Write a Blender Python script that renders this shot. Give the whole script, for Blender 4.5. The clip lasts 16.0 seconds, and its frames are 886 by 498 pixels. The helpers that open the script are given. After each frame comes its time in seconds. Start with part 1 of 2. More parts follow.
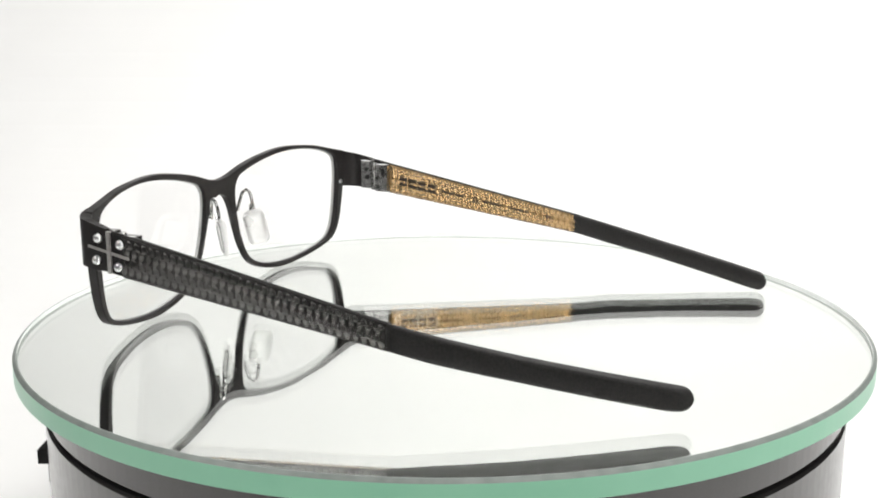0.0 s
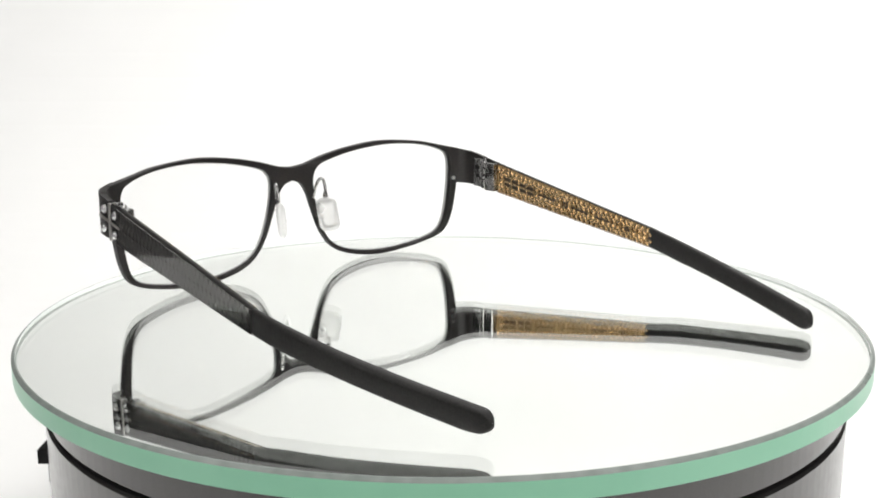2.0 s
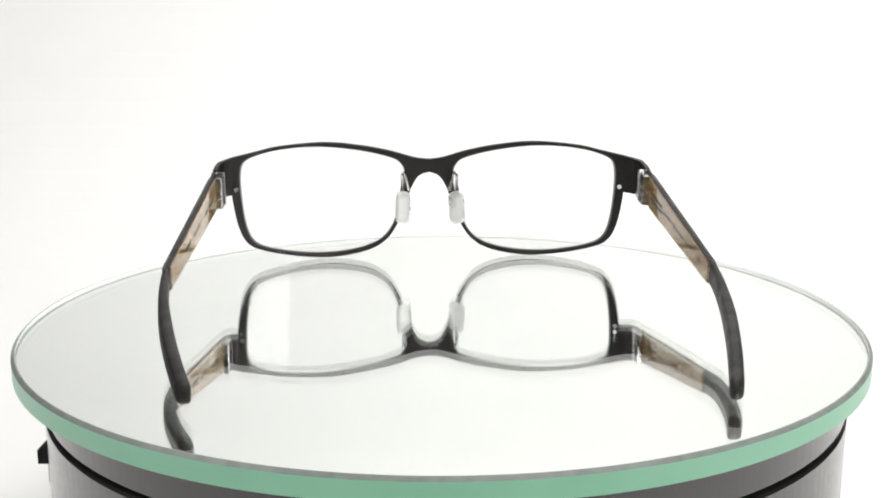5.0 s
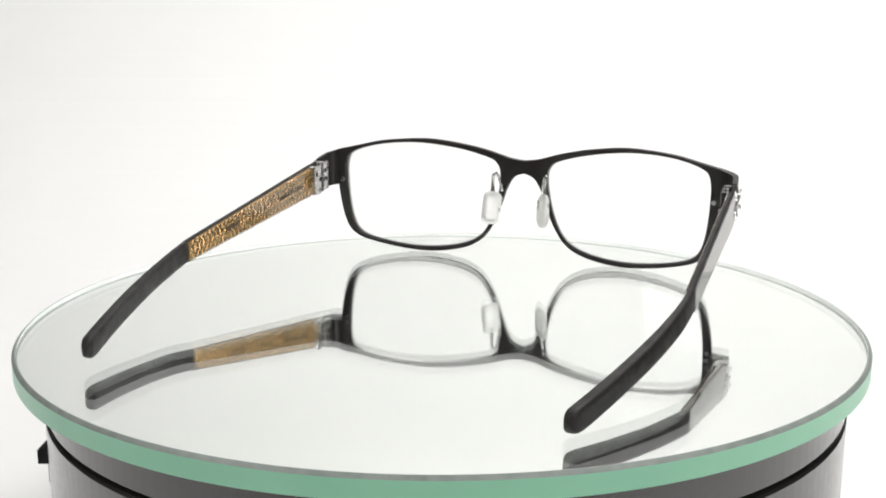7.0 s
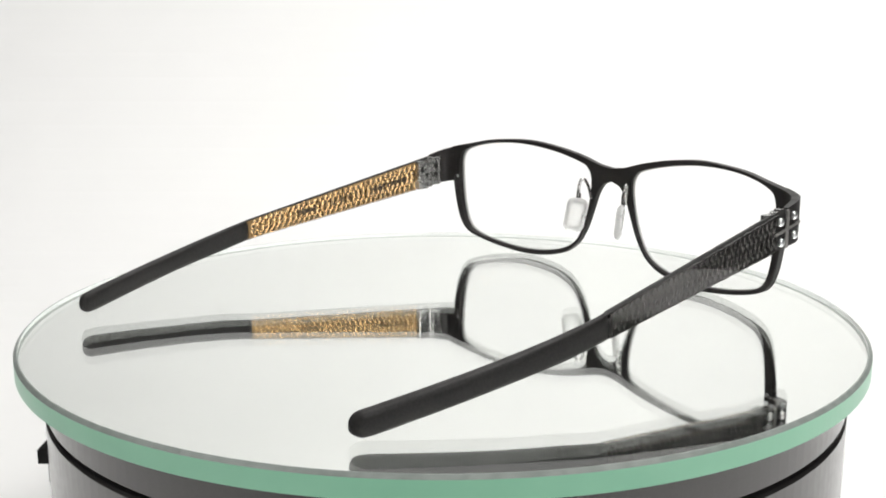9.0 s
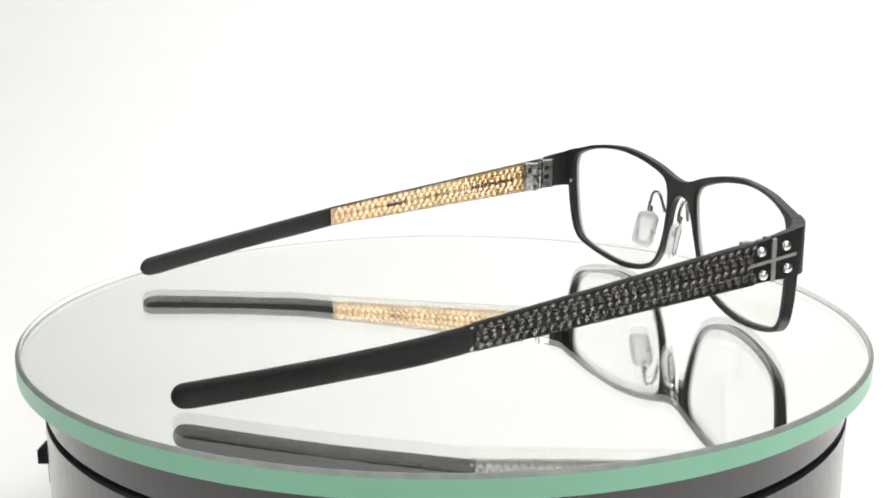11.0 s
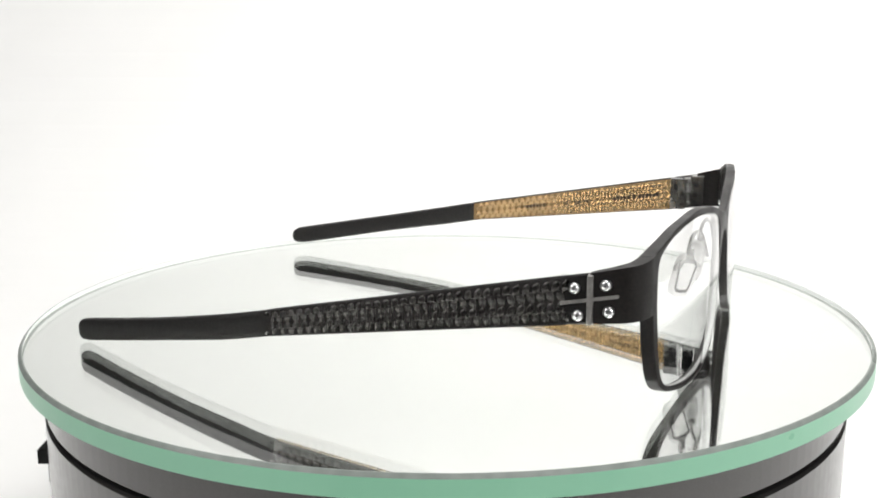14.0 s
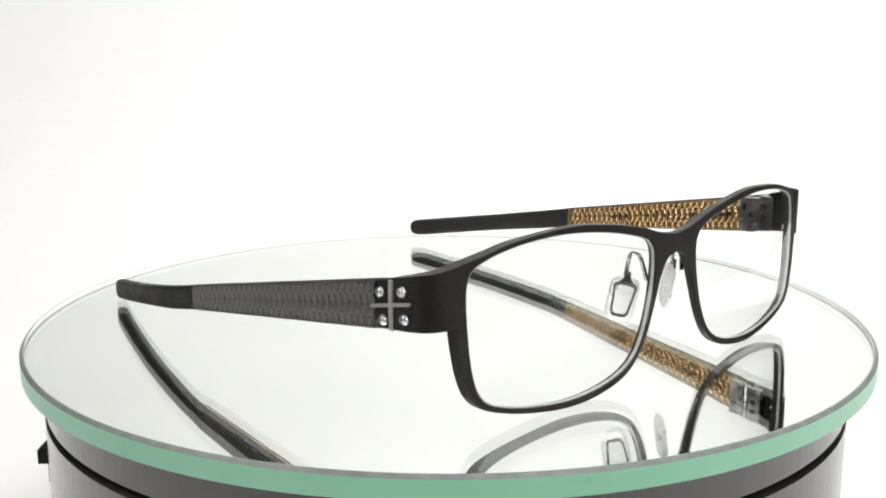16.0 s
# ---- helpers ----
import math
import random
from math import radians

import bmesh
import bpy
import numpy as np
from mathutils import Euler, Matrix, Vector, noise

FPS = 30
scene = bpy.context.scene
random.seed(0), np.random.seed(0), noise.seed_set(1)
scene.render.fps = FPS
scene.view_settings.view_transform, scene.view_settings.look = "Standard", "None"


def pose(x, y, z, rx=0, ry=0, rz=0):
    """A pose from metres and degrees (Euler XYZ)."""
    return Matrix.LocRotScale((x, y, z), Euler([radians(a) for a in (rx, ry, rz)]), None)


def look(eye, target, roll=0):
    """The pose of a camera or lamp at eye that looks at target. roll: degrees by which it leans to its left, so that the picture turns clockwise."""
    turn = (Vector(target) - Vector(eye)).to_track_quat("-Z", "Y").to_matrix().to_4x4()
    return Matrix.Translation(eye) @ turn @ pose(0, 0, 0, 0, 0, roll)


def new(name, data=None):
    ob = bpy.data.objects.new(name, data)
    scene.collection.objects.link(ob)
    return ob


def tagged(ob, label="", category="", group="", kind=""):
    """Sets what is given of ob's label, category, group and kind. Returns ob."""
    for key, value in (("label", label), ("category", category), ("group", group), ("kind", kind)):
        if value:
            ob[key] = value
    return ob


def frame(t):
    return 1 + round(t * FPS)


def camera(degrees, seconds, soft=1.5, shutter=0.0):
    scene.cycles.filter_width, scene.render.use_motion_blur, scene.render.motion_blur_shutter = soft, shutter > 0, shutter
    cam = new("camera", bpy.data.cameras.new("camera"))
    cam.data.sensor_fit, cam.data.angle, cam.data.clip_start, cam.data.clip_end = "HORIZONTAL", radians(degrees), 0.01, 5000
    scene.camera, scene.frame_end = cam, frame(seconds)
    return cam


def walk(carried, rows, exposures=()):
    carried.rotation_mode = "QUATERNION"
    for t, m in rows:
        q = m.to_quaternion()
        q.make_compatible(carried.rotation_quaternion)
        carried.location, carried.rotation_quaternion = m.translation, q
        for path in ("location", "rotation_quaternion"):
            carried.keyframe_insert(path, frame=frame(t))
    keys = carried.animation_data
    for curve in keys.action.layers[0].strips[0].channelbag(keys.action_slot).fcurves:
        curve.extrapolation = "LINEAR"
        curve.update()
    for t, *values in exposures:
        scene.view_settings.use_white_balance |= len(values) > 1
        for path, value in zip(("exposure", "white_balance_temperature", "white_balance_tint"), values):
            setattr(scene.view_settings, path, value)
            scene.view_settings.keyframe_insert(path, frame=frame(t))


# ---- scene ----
# ---- camera: stands still on its tripod ----
cam = camera(42.76, 16.0, soft=1.9)
EYE = pose(0, -0.30838, 0.08514, 90 - 12.234, 0.07, 0.162)
walk(cam, [(0, EYE), (16, EYE)], [(0, 0.05), (4, 0.05), (6.5, -0.03), (9, -0.07), (11.5, 0.05), (16, 0.05)])

# ---- world and lamps: a small white product studio ----
world = bpy.data.worlds.new("studio")
scene.world = world
world.use_nodes = True
world.node_tree.nodes["Background"].inputs[0].default_value = (1.0, 1.0, 1.0, 1)
world.node_tree.nodes["Background"].inputs[1].default_value = 0.3


def softbox(name, eye, target, sx, sy, watts, colour=(1, 1, 1)):
    data = bpy.data.lights.new(name, "AREA")
    data.shape, data.size, data.size_y, data.energy, data.color = "RECTANGLE", sx, sy, watts, colour
    ob = new(name, data)
    ob.matrix_world = look(eye, target)
    return ob


softbox("top_softbox", (0.27, 0.12, 0.95), (0.12, 0.40, 0.05), 0.75, 0.7, 10.9, (1.0, 0.988, 0.968))
softbox("side_softbox", (0.50, -0.74, 0.42), (0.05, 0.25, 0.05), 0.5, 0.6, 4.4, (1.0, 0.988, 0.968))
softbox("side_softbox", (-0.72, -0.42, 0.55), (0.10, 0.0, 0.0), 0.4, 0.6, 2.6, (1.0, 0.988, 0.968))


# ---- materials ----
def nodes_of(name):
    m = bpy.data.materials.new(name)
    m.use_nodes = True
    nt = m.node_tree
    return m, nt, nt.nodes["Principled BSDF"]


def noise_mix(nt, scale, a, b, detail=4.0, lo=0.35, hi=0.65):
    co = nt.nodes.new("ShaderNodeTexCoord")
    tex = nt.nodes.new("ShaderNodeTexNoise")
    tex.inputs["Scale"].default_value, tex.inputs["Detail"].default_value = scale, detail
    nt.links.new(co.outputs["Object"], tex.inputs["Vector"])
    ramp = nt.nodes.new("ShaderNodeValToRGB")
    ramp.color_ramp.elements[0].position, ramp.color_ramp.elements[1].position = lo, hi
    ramp.color_ramp.elements[0].color, ramp.color_ramp.elements[1].color = (*a, 1), (*b, 1)
    nt.links.new(tex.outputs["Fac"], ramp.inputs["Fac"])
    return ramp.outputs["Color"], tex.outputs["Fac"]


def add_bump(nt, bsdf, height, strength, distance):
    bump = nt.nodes.new("ShaderNodeBump")
    bump.inputs["Strength"].default_value, bump.inputs["Distance"].default_value = strength, distance
    nt.links.new(height, bump.inputs["Height"])
    nt.links.new(bump.outputs["Normal"], bsdf.inputs["Normal"])


def surface(name, a, b, rough, metal=0.0, scale=900.0, bump=0.0, spec=0.5, rough_span=0.08, coat=0.0):
    m, nt, bsdf = nodes_of(name)
    col, fac = noise_mix(nt, scale, a, b)
    nt.links.new(col, bsdf.inputs["Base Color"])
    bsdf.inputs["Metallic"].default_value = metal
    bsdf.inputs["Specular IOR Level"].default_value = spec
    bsdf.inputs["Coat Weight"].default_value, bsdf.inputs["Coat Roughness"].default_value = coat, 0.06
    r, _ = noise_mix(nt, scale * 0.13, (rough - rough_span,) * 3, (rough + rough_span,) * 3)
    nt.links.new(r, bsdf.inputs["Roughness"])
    if bump:
        add_bump(nt, bsdf, fac, bump, 0.0001)
    return m


def fibrous(m, amount):
    """Strands of parallel fibres: the gloss spreads across them (u of the map runs across)."""
    nt = m.node_tree
    bsdf = nt.nodes["Principled BSDF"]
    tan = nt.nodes.new("ShaderNodeTangent")
    tan.direction_type, tan.uv_map = "UV_MAP", "strand"
    bsdf.inputs["Anisotropic"].default_value = amount
    nt.links.new(tan.outputs[0], bsdf.inputs["Tangent"])
    return m


def glass(name, colour, ior=1.5, rough=0.0):
    m, nt, bsdf = nodes_of(name)
    g = nt.nodes.new("ShaderNodeBsdfGlass")
    g.inputs["Color"].default_value, g.inputs["IOR"].default_value, g.inputs["Roughness"].default_value = (*colour, 1), ior, rough
    nt.links.new(g.outputs[0], nt.nodes["Material Output"].inputs["Surface"])
    return m


PAPER = surface("white_paper", (0.872, 0.872, 0.865), (0.882, 0.882, 0.875), 0.8, scale=25, spec=0.2)
WALL = surface("studio_wall", (0.045, 0.045, 0.045), (0.06, 0.06, 0.06), 0.8, scale=6, bump=0.1)
BLACK = surface("black_satin_coat", (0.011, 0.010, 0.010), (0.018, 0.015, 0.014), 0.42, scale=1500, bump=0.06, spec=0.32)
CARBON = fibrous(surface("black_carbon_braid", (0.12, 0.1175, 0.1145), (0.185, 0.181, 0.177), 0.215, metal=1.0, scale=2500, rough_span=0.03), 0.6)
RUBBER = surface("black_rubber", (0.015, 0.0142, 0.0138), (0.024, 0.0225, 0.022), 0.5, scale=1800, bump=0.08, spec=0.24)
GOLD = fibrous(surface("gold_braid", (0.78, 0.55, 0.28), (0.88, 0.64, 0.36), 0.20, metal=0.95, scale=1200, rough_span=0.03), 0.4)
TEMPLE = surface("lacquered_black_temple", (0.016, 0.0155, 0.015), (0.024, 0.023, 0.0225), 0.36, scale=1800, spec=0.12, coat=0.0)
GOLD_DARK = surface("dark_gold_lining", (0.35, 0.225, 0.105), (0.43, 0.28, 0.135), 0.36, metal=0.6, scale=1200, bump=0.05)
STEEL = surface("brushed_steel", (0.56, 0.54, 0.51), (0.68, 0.66, 0.62), 0.40, metal=1.0, scale=1500, bump=0.05)
HINGE = surface("grey_hinge_metal", (0.42, 0.415, 0.41), (0.55, 0.545, 0.54), 0.20, metal=1.0, scale=1300, bump=0.05)
CROSS = surface("grey_steel_cross", (0.42, 0.405, 0.39), (0.54, 0.525, 0.505), 0.42, metal=1.0, scale=1500, bump=0.05)
POLISHED = surface("polished_steel", (0.85, 0.85, 0.86), (0.92, 0.92, 0.93), 0.30, metal=1.0, scale=900, rough_span=0.04)
INK = surface("dark_print", (0.03, 0.019, 0.010), (0.05, 0.032, 0.016), 0.6, scale=3000)
HOUSING = surface("dark_grey_housing", (0.062, 0.059, 0.058), (0.072, 0.069, 0.068), 0.30, metal=0.6, scale=3000, rough_span=0.02, coat=0.7)
GROOVE = surface("black_gap", (0.004, 0.004, 0.004), (0.007, 0.007, 0.007), 0.8, scale=300)


EDGE_GREEN = surface("green_ground_glass_edge", (0.275, 0.60, 0.41), (0.30, 0.63, 0.435), 0.30, scale=60, spec=0.55, rough_span=0.04)
# Pale colour painted in for the backdrop light that clear glass would pass.
EDGE_BACKDROP_PALE = surface("inner_edge_painted_backdrop_light", (0.80, 0.83, 0.81), (0.86, 0.88, 0.865), 0.4, scale=200)
EDGE_GREY = surface("grey_ground_chamfer", (0.21, 0.24, 0.22), (0.27, 0.30, 0.28), 0.35, scale=300, spec=0.5)
MIRROR = surface("silvered_back", (0.955, 0.972, 0.958), (0.965, 0.98, 0.967), 0.012, metal=1.0, scale=30, rough_span=0.006)
SLAB = glass("clear_float_glass", (0.992, 0.997, 0.991), 1.46)
LENS = glass("clear_lens", (0.995, 0.995, 0.995), 1.27)
LACQUER = glass("clear_lacquer", (0.99, 0.985, 0.975), 1.5, 0.05)
SILICONE = surface("milky_clear_silicone", (0.86, 0.86, 0.85), (0.93, 0.93, 0.92), 0.30, scale=600)
SILICONE.node_tree.nodes["Principled BSDF"].inputs["Transmission Weight"].default_value = 0.6
FROST = surface("frosted_lens_edge", (0.36, 0.36, 0.355), (0.46, 0.46, 0.455), 0.4, scale=800, spec=0.5)

MM = 0.001


def part(name, bm, material, parent, label="", smooth=False, bevel=0.0, shadow=True):
    """One mesh object from a bmesh drawn in millimetres."""
    bmesh.ops.recalc_face_normals(bm, faces=bm.faces)
    bm.transform(Matrix.Scale(MM, 4))
    me = bpy.data.meshes.new(name)
    bm.to_mesh(me)
    bm.free()
    for m in (material if isinstance(material, tuple) else (material,)):
        me.materials.append(m)
    if smooth:
        me.polygons.foreach_set("use_smooth", [True] * len(me.polygons))
    ob = new(name, me)
    ob.parent = parent
    ob.visible_shadow = shadow
    if bevel:
        mod = ob.modifiers.new("edge", "BEVEL")
        mod.width, mod.segments, mod.limit_method, mod.angle_limit = bevel * MM, 2, "ANGLE", radians(40)
    if label:
        ob["label"] = label
    return ob


def lathe(bm, profile, segs=192, centre=(0, 0), close=False, mats=None):
    """Rings turned round the z axis from (radius, z) pairs."""
    rings = []
    for r, z in profile:
        rings.append([bm.verts.new((centre[0] + r * math.cos(2 * math.pi * i / segs), centre[1] + r * math.sin(2 * math.pi * i / segs), z)) for i in range(segs)])
    pairs = list(zip(rings, rings[1:])) + ([(rings[-1], rings[0])] if close else [])
    for k, (a, b) in enumerate(pairs):
        for i in range(segs):
            fa = bm.faces.new((a[i], a[(i + 1) % segs], b[(i + 1) % segs], b[i]))
            if mats:
                fa.material_index = mats[k]
    if not close:
        bm.faces.new(rings[0])
        bm.faces.new(rings[-1])


def box(bm, x0, x1, y0, y1, z0, z1):
    v = [bm.verts.new((x, y, z)) for x in (x0, x1) for y in (y0, y1) for z in (z0, z1)]
    for q in ((0, 1, 3, 2), (4, 6, 7, 5), (0, 4, 5, 1), (2, 3, 7, 6), (0, 2, 6, 4), (1, 5, 7, 3)):
        bm.faces.new([v[i] for i in q])


def spline(pts, steps, closed=True):
    """Catmull-Rom through the points."""
    n, out = len(pts), []
    last = n if closed else n - 1
    for i in range(last):
        p = [Vector(pts[j % n] if closed else pts[min(max(j, 0), n - 1)]) for j in (i - 1, i, i + 1, i + 2)]
        for s in range(steps):
            u = s / steps
            out.append(0.5 * ((2 * p[1]) + (p[2] - p[0]) * u + (2 * p[0] - 5 * p[1] + 4 * p[2] - p[3]) * u * u + (3 * p[1] - p[0] - 3 * p[2] + p[3]) * u ** 3))
    if not closed:
        out.append(Vector(pts[-1]))
    return out


def loft(bm, rings, caps=True):
    vs = [[bm.verts.new(p) for p in r] for r in rings]
    n = len(vs[0])
    for a, b in zip(vs, vs[1:]):
        for i in range(n):
            bm.faces.new((a[i], a[(i + 1) % n], b[(i + 1) % n], b[i]))
    if caps:
        bm.faces.new(vs[0])
        bm.faces.new(vs[-1])


def tube(bm, pts, r, segs=10):
    rings = []
    for i, p in enumerate(pts):
        d = (pts[min(i + 1, len(pts) - 1)] - pts[max(i - 1, 0)]).normalized()
        a = d.orthogonal().normalized() if i == 0 else (a - d * a.dot(d)).normalized()
        b = d.cross(a)
        rings.append([p + r * (math.cos(2 * math.pi * k / segs) * a + math.sin(2 * math.pi * k / segs) * b) for k in range(segs)])
    loft(bm, rings)


# ---- the studio: room, table, paper sweep ----
FLOOR_Z = -78.0


def build_room():
    bm = bmesh.new()
    box(bm, -2500, 2500, -2500, 2500, -920, -900)
    tagged(part("floor", bm, WALL, None), "grey studio floor", "floor", kind="structure")
    for nm, b in (("wall_north", (-2500, 2500, 2500, 2600)), ("wall_south", (-2500, 2500, -2600, -2500)), ("wall_west", (-2600, -2500, -2600, 2600)), ("wall_east", (2500, 2600, -2600, 2600))):
        bm = bmesh.new()
        box(bm, *b, -920, 1900)
        tagged(part(nm, bm, WALL, None), "plain grey studio wall", "wall", kind="structure")
    bm = bmesh.new()
    box(bm, -2600, 2600, -2600, 2600, 1900, 2000)
    tagged(part("ceiling", bm, WALL, None), "plain grey studio ceiling", "ceiling", kind="structure")
    table = tagged(new("table"), "plain table under the white paper sweep", "table")
    bm = bmesh.new()
    box(bm, -900, 900, -500, 800, FLOOR_Z - 34, FLOOR_Z - 4)
    part("tabletop", bm, WALL, table, bevel=2)
    for x in (-850, 850):
        for y in (-450, 750):
            bm = bmesh.new()
            box(bm, x - 25, x + 25, y - 25, y + 25, -900, FLOOR_Z - 34)
            part("leg", bm, WALL, table, bevel=2)
    bm = bmesh.new()
    prof = [(-255, FLOOR_Z), (250, FLOOR_Z)]
    for i in range(1, 25):
        a = math.pi / 2 * i / 24
        prof.append((250 + 330 * math.sin(a), FLOOR_Z + 330 * (1 - math.cos(a))))
    prof += [(580, 700), (580, 1150)]
    under = []
    for i, (y, z) in enumerate(prof):
        (ya, za), (yb, zb) = prof[max(i - 1, 0)], prof[min(i + 1, len(prof) - 1)]
        n = math.hypot(yb - ya, zb - za)
        under.append((y + 1.2 * (zb - za) / n, z - 1.2 * (yb - ya) / n))
    loft(bm, [[(x, y, z) for y, z in prof + under[::-1]] for x in (-490, 490)])
    tagged(part("backdrop", bm, PAPER, None, smooth=False), "seamless white paper sweep behind the turntable", "backdrop", kind="structure")


build_room()

# ---- turntable and mirror-glass disc ----
OFF = (-0.95, 0.53)
AXIS_X = -0.22  # where the spindle stands, in millimetres


def build_turntable():
    tt = tagged(new("turntable"), "dark grey motorised turntable with a black gap under its platter", "turntable")
    bm = bmesh.new()
    lathe(bm, [(100, -74), (106.2, -74), (108.2, -72), (108.2, -17.6), (107.6, -17.0), (100, -17.0)])
    part("housing", bm, HOUSING, tt, smooth=False)
    bm = bmesh.new()
    lathe(bm, [(95, -16.95), (104.5, -16.95), (104.5, -15.95), (95, -15.95)], 96)
    part("gap_ring", bm, GROOVE, tt, "black gap between platter and housing")
    bm = bmesh.new()
    lathe(bm, [(95, -15.9), (107.4, -15.9), (107.9, -15.5), (107.9, -6.5), (107.1, -5.7), (95, -5.7)])
    platter = part("platter", bm, HOUSING, tt)
    bm = bmesh.new()
    box(bm, -107.7, -104.0, -29, -21, -33.6, -29.4)
    part("switch", bm, GROOVE, tt, "small black side switch", bevel=0.5)
    bm = bmesh.new()
    box(bm, -105.7, -104.0, -27, -24, -39.5, -33.8)
    part("slot", bm, GROOVE, tt, bevel=0.2)
    for k in range(3):
        a = 2 * math.pi * k / 3 + 0.5
        bm = bmesh.new()
        lathe(bm, [(6, FLOOR_Z), (7, FLOOR_Z + 0.5), (7, -74)], 24, (90 * math.cos(a), 90 * math.sin(a)))
        part("foot", bm, RUBBER, tt)
    tt.location = (AXIS_X * MM, 0, 0)
    return platter


def build_disc():
    disc = tagged(new("glass_disc"), "round clear mirror-backed glass disc with green edge, on the turntable", "glass disc")
    bm = bmesh.new()
    lathe(bm, [(113.4, -5.45), (113.95, -5.1), (113.95, -0.85), (113.2, -0.05), (113.1, 0.0)], 256, OFF)
    part("slab", bm, SLAB, disc, "clear glass slab", shadow=False)
    # Opaque edge ring; its inner faces carry the backdrop's brightness as colour.
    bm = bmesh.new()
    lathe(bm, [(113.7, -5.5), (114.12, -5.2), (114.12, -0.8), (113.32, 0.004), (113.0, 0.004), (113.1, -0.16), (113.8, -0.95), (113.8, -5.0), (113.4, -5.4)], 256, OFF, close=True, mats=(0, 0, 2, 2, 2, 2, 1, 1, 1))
    part("ground_edge", bm, (EDGE_GREEN, EDGE_BACKDROP_PALE, EDGE_GREY), disc, "green ground edge, grey chamfer, inside painted pale for backdrop light")
    bm = bmesh.new()
    lathe(bm, [(113.15, -5.3), (113.15, -4.25)], 192, OFF)
    part("mirror", bm, MIRROR, disc, "silvered mirror layer")
    return disc


PLATTER = build_turntable()
DISC = build_disc()

# ---- the eyeglasses, in millimetres: x across, y forwards, z up from the glass ----
LENS_PTS = [(8.2, 29.5), (9.4, 32.6), (12.6, 34.6), (23.5, 37.2), (37.0, 38.6), (50.0, 37.8), (59.5, 35.3), (62.7, 32.0), (63.0, 24.0), (61.9, 13.5), (59.6, 7.4), (54.5, 4.5), (44.0, 2.5), (33.0, 2.1), (22.0, 3.9), (15.0, 7.6), (11.0, 14.4), (8.7, 23.0)]
TOP_PTS = [(0, 34.0), (5.1, 34.7), (13.2, 37.0), (23.3, 38.9), (35.5, 40.0), (50, 38.9), (58.4, 37.1), (66.3, 35.3)]
LOW_PTS = [(65.7, 22.6), (65.0, 17.5), (63.8, 11.8), (61.5, 6.9), (57.0, 4.0), (46, 1.4), (33.5, 0.45), (22.0, 2.3), (15.2, 5.8), (10.8, 11.7), (7.7, 19.4), (5.8, 24.6), (3.4, 28.2), (0, 29.6)]
DROP = 0.35


def front_y(x, z):
    """The face of the front: bowed, and turned a little against the temples."""
    return 9.3 - 0.00149 * x * x + 0.009 * x - 0.02 * (z - 30)


def settle(ob):
    """Slides a part of the front a little aside of the temples' middle and lifts its one end."""
    for v in ob.data.vertices:
        v.co.z += 0.45 * MM * max(0.0, -v.co.x) / (65 * MM)
        v.co.x -= 0.85 * MM
    return ob


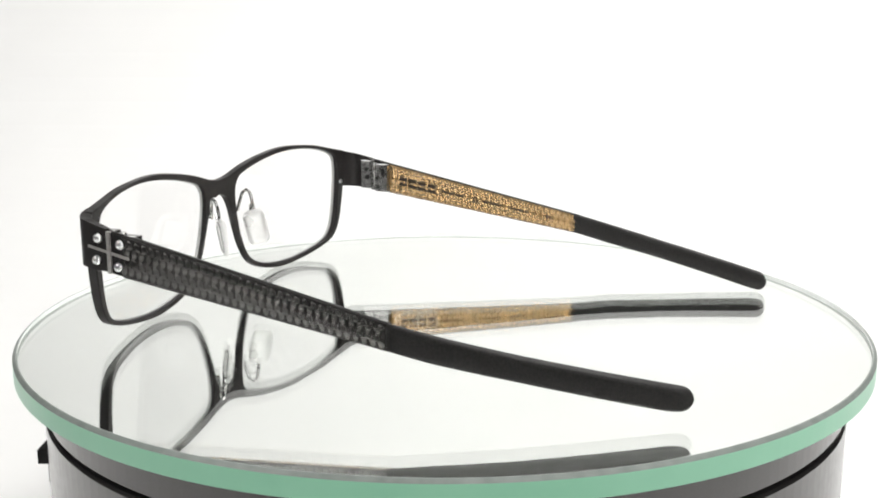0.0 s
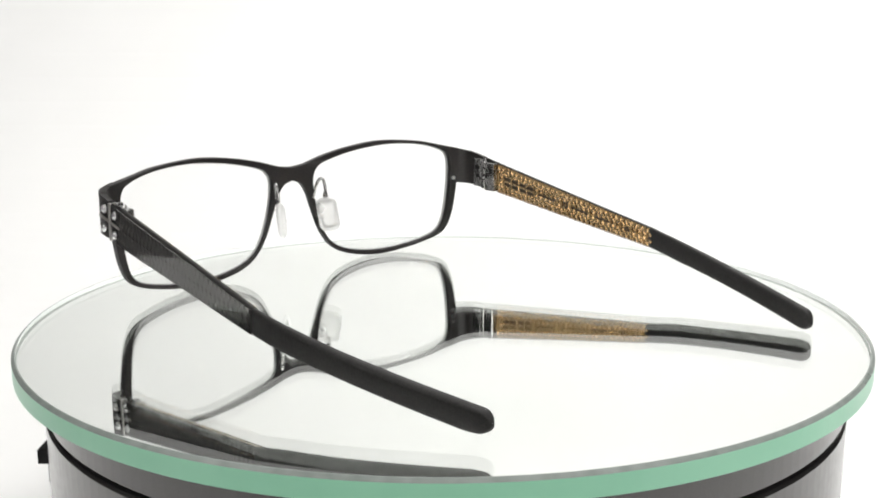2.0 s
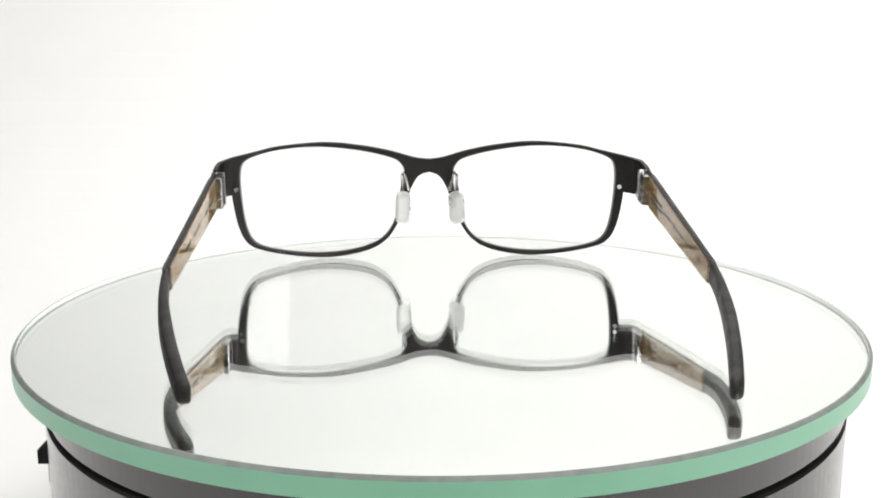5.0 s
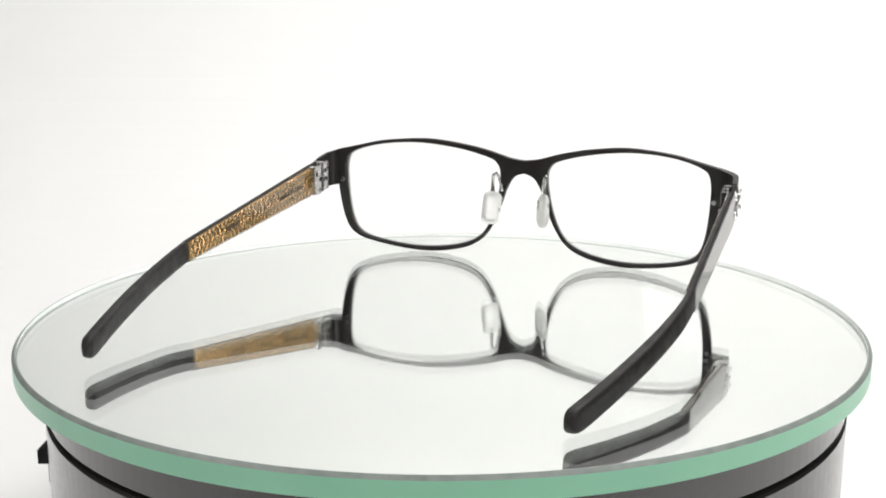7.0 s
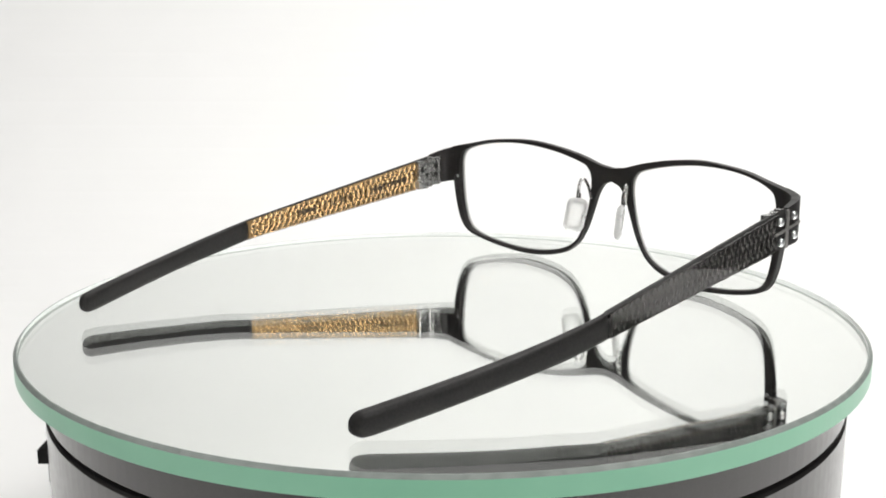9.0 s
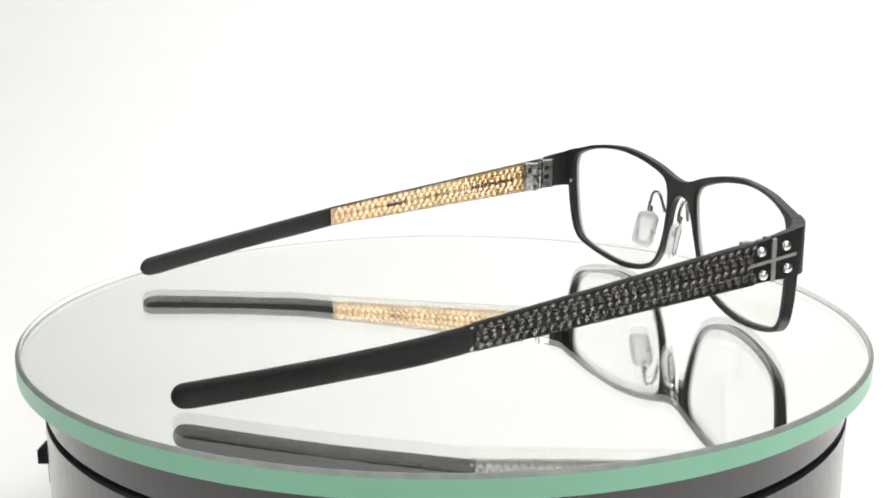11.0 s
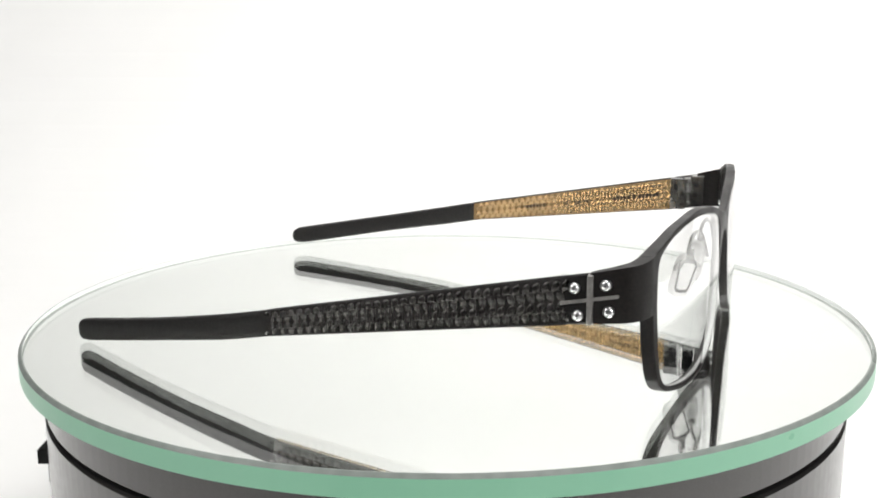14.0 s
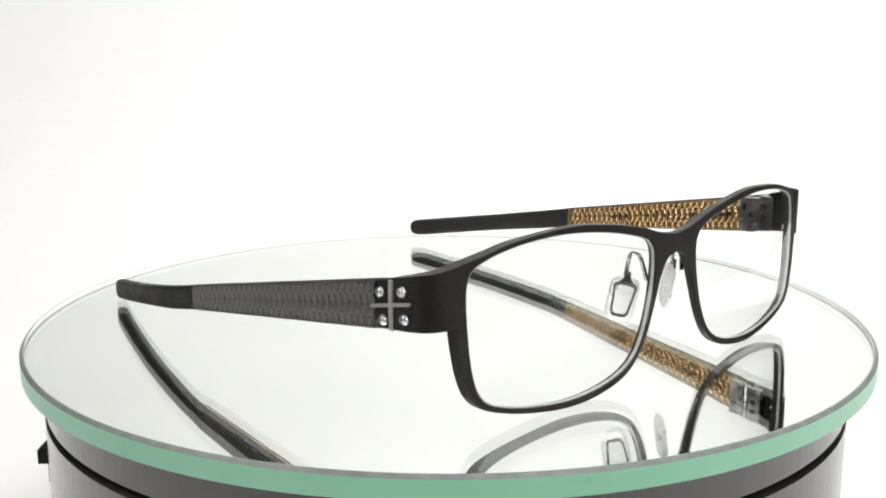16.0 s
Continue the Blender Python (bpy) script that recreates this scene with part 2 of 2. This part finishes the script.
def build_front(g):
    right = [p for p in spline(TOP_PTS, 6, False)] + [p for p in spline(LOW_PTS, 6, False)]
    outline = right + [Vector((-p.x, p.y)) for p in reversed(right)][1:-1]
    hole = spline(LENS_PTS, 5)
    loops = [outline, hole, [Vector((-p.x, p.y)) for p in hole]]
    bm = bmesh.new()
    for lp in loops:
        vs = [bm.verts.new((p.x, 0, p.y)) for p in lp]
        for a, b in zip(vs, vs[1:] + vs[:1]):
            bm.edges.new((a, b))
    bmesh.ops.triangle_fill(bm, use_beauty=True, use_dissolve=False, edges=bm.edges[:])
    border = [e for e in bm.edges if len(e.link_faces) == 1]
    old = list(bm.verts)
    twin = {v: bm.verts.new(v.co) for v in old}
    for fa in list(bm.faces):
        bm.faces.new([twin[v] for v in reversed(fa.verts)])
    for e in border:
        a, b = e.verts
        bm.faces.new((a, b, twin[b], twin[a]))
    for v in old:
        v.co.y = front_y(v.co.x, v.co.z)
        twin[v].co.y = v.co.y - 2.2 - 0.7 * min(1, max(0, (abs(v.co.x) - 45) / 18))
        v.co.z -= DROP
        twin[v].co.z -= DROP
    settle(part("front_frame", bm, BLACK, g, "satin black metal rims and bridge", bevel=0.3))
    for s in (1, -1):
        bm = bmesh.new()
        outer = spline([(63.8, 3.2), (66.3, 2.78), (68.6, 1.75), (70.25, -0.2), (70.95, -2.7), (71.2, -5.0), (71.3, -8.2)], 5, False)
        inner = spline([(63.8, 0.2), (65.8, -0.2), (67.6, -1.0), (68.8, -2.3), (69.5, -4.0), (69.8, -6.0), (69.9, -8.2)], 5, False)
        rings = []
        for i, (p, q) in enumerate(zip(outer, inner)):
            u = i / (len(outer) - 1)
            top = 35.08 - 0.24 * (p.x - 66.3) if p.y > -0.5 else 34.1 + 0.22 * (p.y + 0.5)
            bot = 23.1 - 1.25 * u
            rings.append([(s * (w.x + (1.3 * (1 - u) ** 3 if s < 0 else 0.0)), w.y + s * 0.6 * (1 - u) ** 2, z - DROP + (0.6 if s < 0 else 0.0)) for w, z in ((p, bot), (p, top), (q, top), (q, bot))])
        loft(bm, rings)
        part("end_piece", bm, BLACK, g, "satin black end piece")
        # clear demo lens
        bm = bmesh.new()
        c = Vector((35.5, 20.5))
        layers = []
        for off in (0.9, 1.25):
            rows = []
            for k in range(7):
                f = 1 - k / 7
                ring = []
                for p in hole:
                    q = c + (p - c) * (f * 1.018)
                    r2 = (1 - ((q.x - c.x) / 29) ** 2 * 0.6 - ((q.y - c.y) / 20) ** 2 * 0.4)
                    ring.append(bm.verts.new((s * q.x, front_y(s * q.x, q.y) - off + 2.2 * max(0, r2) * 0.8, q.y - DROP)))
                rows.append(ring)
            mid = bm.verts.new((s * c.x, front_y(s * c.x, c.y) - off + 2.2 * 0.8, c.y - DROP))
            n = len(hole)
            for a, b in zip(rows, rows[1:]):
                for i in range(n):
                    bm.faces.new((a[i], a[(i + 1) % n], b[(i + 1) % n], b[i]))
            for i in range(n):
                bm.faces.new((rows[-1][i], rows[-1][(i + 1) % n], mid))
            layers.append(rows[0])
        for i in range(n):
            bm.faces.new((layers[0][i], layers[0][(i + 1) % n], layers[1][(i + 1) % n], layers[1][i]))
        for ring in layers:
            for i in range(n):
                bm.edges.get((ring[i], ring[(i + 1) % n])).smooth = False
        lens = settle(part("lens", bm, LENS, g, "clear demonstration lens", smooth=True, shadow=False))
        bm = bmesh.new()
        rings = []
        for f, off in ((1.0, 0.5), (0.988, 0.5), (0.988, 1.2), (1.0, 1.2)):
            ring = []
            for p in hole:
                q = c + (p - c) * f
                ring.append((s * q.x, front_y(s * q.x, q.y) - off, q.y - DROP))
            rings.append(ring)
        loft(bm, rings, caps=False)
        settle(part("lens_edge", bm, FROST, lens, "frosted edge of the lens in its groove", smooth=False))
        # rim screw
        bm = bmesh.new()
        tube(bm, [Vector((s * 64.2, -0.02 + s * 0.58, 24.8 - DROP)), Vector((s * 64.2, 1.2 + s * 0.58, 24.8 - DROP))], 0.72, 14)
        settle(part("rim_screw", bm, POLISHED, g, "small bright rim screw", smooth=False))


def rounded_rect(w, h, r, k=5):
    out = []
    for cx, cy, a0 in ((w - r, h - r, 0), (-w + r, h - r, 90), (-w + r, -h + r, 180), (w - r, -h + r, 270)):
        for i in range(k + 1):
            a = radians(a0 + 90 * i / k)
            out.append((cx + r * math.cos(a), cy + r * math.sin(a)))
    return out


def build_pads(g):
    for s in (1, -1):
        bm = bmesh.new()
        pts = spline([(s * 7.0, 6.0, 23.0), (s * 7.5, 5.4, 26.0), (s * 8.2, 4.7, 28.6), (s * 8.9, 3.6, 29.5), (s * 9.2, 2.6, 28.2), (s * 9.1, 1.9, 25.5), (s * 9.4, 1.6, 22.0)], 6, False)
        tube(bm, pts, 0.5, 10)
        wire = settle(part("pad_arm", bm, HINGE, g, "bent grey wire nose pad arm", smooth=True))
        c = Vector((s * 9.7, 1.3, 18.0))
        n = Vector((-s * 0.72, -0.68, 0.12)).normalized()
        v = Vector((-s * 0.22, 0.05, 1.0))
        v = (v - n * v.dot(n)).normalized()
        u = v.cross(n).normalized()

        def slab(w, h, r, d0, d1):
            b = bmesh.new()
            sh = rounded_rect(w, h, r)
            rings = [[c + u * (x * f) + v * (y * f) + n * d for x, y in sh] for f, d in ((0.86, d0), (1.0, d0 + (d1 - d0) * 0.3), (1.0, d0 + (d1 - d0) * 0.6), (0.8, d1))]
            loft(b, rings)
            return b
        bm = bmesh.new()
        ring = rounded_rect(2.5, 4.4, 1.4)
        rings = []
        for x, y in ring + ring[:1]:
            x *= 1.0 + 0.035 * y
            k = 1 - 0.9 / math.hypot(x, y)
            rings.append([c + u * (x * f) + v * (y * f) + n * d for f, d in ((1.0, 0.0), (1.0, 0.55), (k, 0.55), (k, 0.0))])
        loft(bm, rings, caps=False)
        settle(part("pad_rim", bm, HINGE, wire, "grey metal rim of the nose pad", bevel=0.12))
        # the wire broadens into the rim
        bm = bmesh.new()
        loft(bm, [[c + u * (x * w) + v * y + n * (0.28 + d * h) for x, d in ((-1, -1), (1, -1), (1, 1), (-1, 1))] for y, w, h in ((4.2, 1.9, 0.27), (4.9, 1.1, 0.3), (5.8, 0.65, 0.36), (7.2, 0.45, 0.42))])
        settle(part("pad_neck", bm, HINGE, wire, "grey neck of the nose pad", bevel=0.1))
        settle(part("pad_cushion", slab(3.35, 5.5, 2.3, 0.15, 2.0), SILICONE, wire, "clear silicone pad cushion", smooth=True, shadow=False))


LIFT, BASE = [0.0], [0.0]  # one temple stands a little higher than the other, most at its tip


def prof_top(y):
    return float(np.interp(-y, [8, 82, 94, 112, 142, 147], [32.3, 17.4, 14.9, 11.4, 6.1, 5.2])) - DROP + BASE[0] + LIFT[0] * (-y - 8) / 137


def prof_bot(y):
    return float(np.interp(-y, [8, 82, 94, 112, 142, 147], [21.7, 11.3, 8.9, 6.0, 0.6, 0.5])) - DROP + BASE[0] + LIFT[0] * (-y - 8) / 137


def build_temple(g, s):
    LIFT[0], BASE[0] = (0.45, 0.0) if s > 0 else (2.1, 0.4)
    up, back = (0.0, 0.0) if s > 0 else (0.5, 0.8)  # the hinge of that temple
    x83, xt = (72.0, 59.5) if s > 0 else (74.2, 60.4)

    start, END = (81.4, 143.2) if s > 0 else (83.6, 144.2)  # the rubber tip

    def xo(y):
        if y > -83:
            return s * (71.3 + (x83 - 71.3) * (-y - 9) / 74)
        return s * (x83 - (x83 - xt) * min(1.2, (-83 - y) / 62) ** 1.5)

    def sheet(name, y0, y1, d0, d1, mat, parent, label, shrink=0.0, lip=0.0):
        bm = bmesh.new()
        rings = []
        for i in range(31):
            y = y0 + (y1 - y0) * i / 30
            x, zt, zb = xo(y), prof_top(y) - shrink, prof_bot(y) + shrink
            m = (zt - zb) * 0.04
            dm = (d0 + d1) / 2
            rings.append([(x - s * d0, y, zb + m), (x - s * d0, y, zt - m + lip), (x - s * dm, y, zt + lip * 0.8), (x - s * d1, y, zt - m), (x - s * d1, y, zb + m), (x - s * dm, y, zb)])
        loft(bm, rings)
        return part(name, bm, mat, parent, label)

    arm = sheet("temple", -8.6, -84, 0.0, 1.15, TEMPLE, g, "black braided carbon temple with gold inner side", lip=0.2)
    lining = sheet("lining", -15.1, -84.8 if s < 0 else -82.6, 1.16, 1.5, GOLD_DARK, arm, "gold lining on the inner side", 0.25)

    # woven relief on both sides: two rounded cords, each of two rows of packed leaf-shaped strands that lean against each other
    def braid(name, depth, out, mat, label, y0, cord, dome, kern):
        bm = bmesh.new()
        uv = bm.loops.layers.uv.new("strand")
        at = {}
        pitch = 2.1
        leaf = [(1.0, 0), (0.72, 0.6), (0.25, 0.97), (-0.25, 0.97), (-0.72, 0.6), (-1.0, 0), (-0.72, -0.6), (-0.25, -0.97), (0.25, -0.97), (0.72, -0.6)]
        rng = random.Random(3 + s)
        for row, (mid, half) in enumerate(((0.18, 0.135), (0.38, 0.155), (0.62, 0.155), (0.82, 0.135))):
            lean = 24 if row % 2 == 0 else -24
            for k in range(int((83 + y0) / pitch) + 1):
                y = y0 - pitch * (k + (0.5 if row in (1, 2) else 0.0) + 0.3)
                if y < -82.6:
                    continue
                zt, zb = prof_top(y), prof_bot(y)
                hh = zt - zb
                la = hh * half * rng.uniform(0.96, 1.04)
                a = radians(lean + rng.uniform(-2, 2))
                slope = (zt + zb - prof_top(y - 1) - prof_bot(y - 1)) / 2
                high = dome * rng.uniform(0.85, 1.15)

                def put(p, q, f):
                    p, q = p * f, q * f
                    dy = -(p * la * math.sin(a)) + q * kern * math.cos(a)
                    dz = p * la * math.cos(a) + q * kern * math.sin(a)
                    u = min(1.0, max(0.0, mid + dz / hh))
                    rise = cord * max(0.0, 1 - ((abs(u - 0.5) - 0.25) / 0.25) ** 2)
                    lift = rise + high * (1 - f * f) - (0.05 if f > 0.99 else 0.0)
                    v = bm.verts.new((xo(y + dy) - s * (depth - out * lift), y + dy, zb + hh * mid + dz + slope * dy))
                    at[v] = (dy * math.cos(a) + dz * math.sin(a), -dy * math.sin(a) + dz * math.cos(a))
                    return v
                rings = [[put(p, q, f) for p, q in leaf] for f in (1.0, 0.82, 0.5)]
                top = put(0, 0, 0)
                n = len(leaf)
                for lo, hi in zip(rings, rings[1:]):
                    for i in range(n):
                        bm.faces.new((lo[i], lo[(i + 1) % n], hi[(i + 1) % n], hi[i]))
                for i in range(n):
                    bm.faces.new((rings[-1][i], rings[-1][(i + 1) % n], top))
        bm.normal_update()
        for f in bm.faces:
            for loop in f.loops:
                loop[uv].uv = at[loop.vert]
        return tagged(part(name, bm, mat, arm, label, smooth=True), kind="stuff")

    braid("outer_braid", 0.0, 1, CARBON, "black carbon braid relief", -12.6, 0.14, 0.055, 0.85)
    braid("inner_braid", 1.5, -1, GOLD, "gold braid relief", -15.2, 0.22, 0.115, 0.95)


    # the clear lacquer that levels each braid
    for name, d0, d1, y0, label in (("outer_lacquer", -0.34, 0.4, -13.0, "clear glossy lacquer over the carbon braid"), ("inner_lacquer", 1.3, 1.95, -15.4, "clear glossy lacquer over the gold braid")):
        bm = bmesh.new()
        rings = []
        for i in range(31):
            y = y0 + (-start - 0.3 - y0) * i / 30
            x, zt, zb = xo(y), prof_top(y) - 0.2, prof_bot(y) + 0.12
            rings.append([(x - s * d0, y, zb), (x - s * d0, y, zt), (x - s * d1, y, zt), (x - s * d1, y, zb)])
        loft(bm, rings)
        part(name, bm, LACQUER, arm, label, shadow=False)

    # black upper edge over the lining
    bm = bmesh.new()
    loft(bm, [[(xo(y) - s * d, y, prof_top(y) + h) for d, h in ((0.7, -0.5), (0.7, 0.16), (1.5, 0.1), (1.6, -0.02), (1.6, -0.16), (1.5, -0.19), (1.2, -0.19), (1.2, -0.5))] for y in (-15.2 - (start - 14.6) * i / 20 for i in range(21))])
    part("top_edge", bm, TEMPLE, arm, "black upper edge of the temple")

    # rubber tip
    bm = bmesh.new()
    rings = []
    stops = [-start - (END - start) * i / 36 for i in range(37)] + [-END - 2.6 * math.sin(math.pi / 2 * k / 7) for k in range(1, 8)]
    for y in stops:
        e = 1.0
        if y < -END:
            e = max(0.1, math.sqrt(max(0.0, 1 - ((-END - y) / 2.61) ** 2)))
        zc, hz = (prof_top(y) + prof_bot(y)) / 2, (prof_top(y) - prof_bot(y)) / 2 + 0.08
        th = 0.95 + 0.75 * min(1, (-start - y) / 30)
        xc = xo(y) - s * 0.75
        ring = []
        for k in range(20):
            a = 2 * math.pi * k / 20
            ca, sa = math.cos(a), math.sin(a)
            ring.append((xc + th * e * math.copysign(abs(ca) ** 0.55, ca), y, zc + hz * (e if y < -END else 1) * math.copysign(abs(sa) ** 0.55, sa)))
        rings.append(ring)
    loft(bm, rings)
    part("tip", bm, RUBBER, arm, "black rubber temple tip", smooth=True)

    # hinge on the inner side: two slotted leaves and the knuckles between them
    for y0, y1, z0, z1, slots in ((-4.9, -9.0, 22.2, 32.0, ((-6.4, -8.2, 28.4, 29.7), (-6.6, -8.2, 25.4, 26.7))), (-10.6, -15.2, 21.2, 31.0, ((-13.0, -14.2, 27.4, 29.2), (-11.0, -12.0, 25.6, 26.8), (-11.2, -12.2, 22.4, 23.2)))):
        bm = bmesh.new()
        box(bm, s * 67.6, s * 69.7, y1 - back, y0 - back, z0 - DROP + up, z1 - DROP + up)
        leafo = part("hinge_leaf", bm, HINGE, arm, "grey metal hinge leaf", bevel=0.25)
        for sy0, sy1, sz0, sz1 in slots:
            bm = bmesh.new()
            box(bm, s * 67.52, s * 67.75, sy1 - back, sy0 - back, sz0 - DROP + up, sz1 - DROP + up)
            part("slot", bm, GROOVE, leafo, "dark slot")
    for k in range(4):
        bm = bmesh.new()
        z = 21.8 + 2.45 * k - DROP + up
        tube(bm, [Vector((s * 68.3, -9.8 - back, z)), Vector((s * 68.3, -9.8 - back, z + 2.2))], 1.15, 16)
        part("knuckle", bm, HINGE, arm, "hinge knuckle", bevel=0.15)
    # steel cross and four domed rivets on the outer side
    bm = bmesh.new()
    box(bm, s * 69.9, s * 71.75, -8.75 - back, -7.45 - back, 21.6 - DROP + up, 32.0 - DROP + up)
    cross = part("cross_upright", bm, CROSS, arm, "steel upright of the cross", bevel=0.2)
    bm = bmesh.new()
    loft(bm, [[(s * (71.0 + 0.85 * e), y, z + w * e) for e, w in ((0, -0.55), (1, -0.4), (1, 0.4), (0, 0.55))] for y, z in ((-14.1 - back, 25.4 + up), (-2.2 - back, 27.8 + up))])
    part("cross_bar", bm, CROSS, cross, "steel bar of the cross")
    for y, z in ((-4.9, 30.1), (-4.2, 24.7), (-11.4, 29.0), (-10.6, 23.4)):
        y, z = y - back, z + up
        bm = bmesh.new()
        prof = [(1.2, 0.0), (1.2, 0.4), (1.08, 0.72), (0.8, 0.95), (0.4, 1.06), (0.15, 1.08)]
        rings = [[(s * (71.15 + h), y + r * math.cos(2 * math.pi * k / 16), z - DROP + r * math.sin(2 * math.pi * k / 16)) for k in range(16)] for r, h in prof]
        loft(bm, rings)
        riv = part("rivet", bm, POLISHED, arm, "bright domed steel rivet", smooth=True)
        bm = bmesh.new()
        box(bm, s * 72.18, s * 72.25, y - 0.26, y + 0.26, z - DROP - 0.1, z - DROP + 0.1)
        part("rivet_slot", bm, GROOVE, riv)
    # printed marks on the gold side
    def mark(y0, y1, v0, v1):
        bm = bmesh.new()
        zc = lambda y: (prof_top(y) + prof_bot(y)) / 2
        pts = [(y0, zc(y0) + v0), (y1, zc(y1) + v0), (y1, zc(y1) + v1), (y0, zc(y0) + v1)]
        loft(bm, [[(xo(y) - s * d, y, z) for y, z in pts] for d in (1.6, 1.98)])
        part("print_mark", bm, INK, arm, "dark printed mark")
    if s > 0:
        for y0 in (-19.0, -22.6, -26.2, -29.8):
            mark(y0, y0 - 2.8, 0.35, 1.4)
            mark(y0, y0 - 2.8, -1.4, -0.35)
        for y0, y1 in ((-35, -43), (-50, -57), (-60, -66)):
            mark(y0, y1, -0.28, 0.28)
        mark(-46.4, -48.2, 0.55, 0.85)
        mark(-46.4, -48.2, -0.85, -0.55)
        mark(-46.4, -46.8, -0.5, 0.5)
        mark(-47.8, -48.2, -0.5, 0.5)
        mark(-72.4, -73.0, -0.6, 0.6)
        mark(-73.5, -74.1, -0.6, 0.6)
    else:
        for y0, letters in ((-20.0, 6), (-27.6, 1), (-29.4, 5), (-58.0, 6)):
            for k in range(letters):
                y = y0 - 1.15 * k
                mark(y, y - 0.75, -0.55, 0.55 if k % 3 else 0.8)
        for text, y0 in (("14", -45.0), ("52", -51.6)):
            curve = bpy.data.curves.new("size_print", "FONT")
            curve.body, curve.size, curve.extrude, curve.resolution_u = text, 1.9, 0.06, 2
            curve.offset = 0.03
            holder = bpy.data.objects.new("size_print", curve)
            flat = bpy.data.meshes.new_from_object(holder)
            bpy.data.objects.remove(holder)
            bm = bmesh.new()
            bm.from_mesh(flat)
            bpy.data.meshes.remove(flat)
            for v in bm.verts:
                y = y0 + v.co.x
                v.co = (xo(y) - s * (1.96 + v.co.z), y, (prof_top(y) + prof_bot(y)) / 2 - 0.65 + v.co.y)
            part("size_print", bm, INK, arm, "dark printed size number")
        mark(-46.2, -47.9, 0.35, 0.6)
        mark(-46.2, -47.9, -0.6, -0.35)
        mark(-46.2, -46.5, -0.35, 0.35)
        mark(-47.6, -47.9, -0.35, 0.35)
    return arm


GLASSES = tagged(new("eyeglasses"), "black metal eyeglasses with gold-lined carbon temples on the glass disc", "eyeglasses")
build_front(GLASSES)
build_pads(GLASSES)
build_temple(GLASSES, 1)
build_temple(GLASSES, -1)


# ---- what moves: disc, platter and eyeglasses turn together ----
def turned(t):
    return -12.70 * (t - 8)  # the motor turns at one steady speed


def motions():
    times = [i * 0.5 for i in range(33)]
    spin = [(t, pose(0, 0, 0, 0, 0, turned(t))) for t in times]
    walk(DISC, [(t, pose(AXIS_X * MM, 0, 0) @ m) for t, m in spin])
    walk(PLATTER, spin)
    seat = pose(0.036964, 0.054691, 0.0, 0, 0, -34.58)
    walk(GLASSES, [(t, m @ seat) for t, m in spin])


motions()
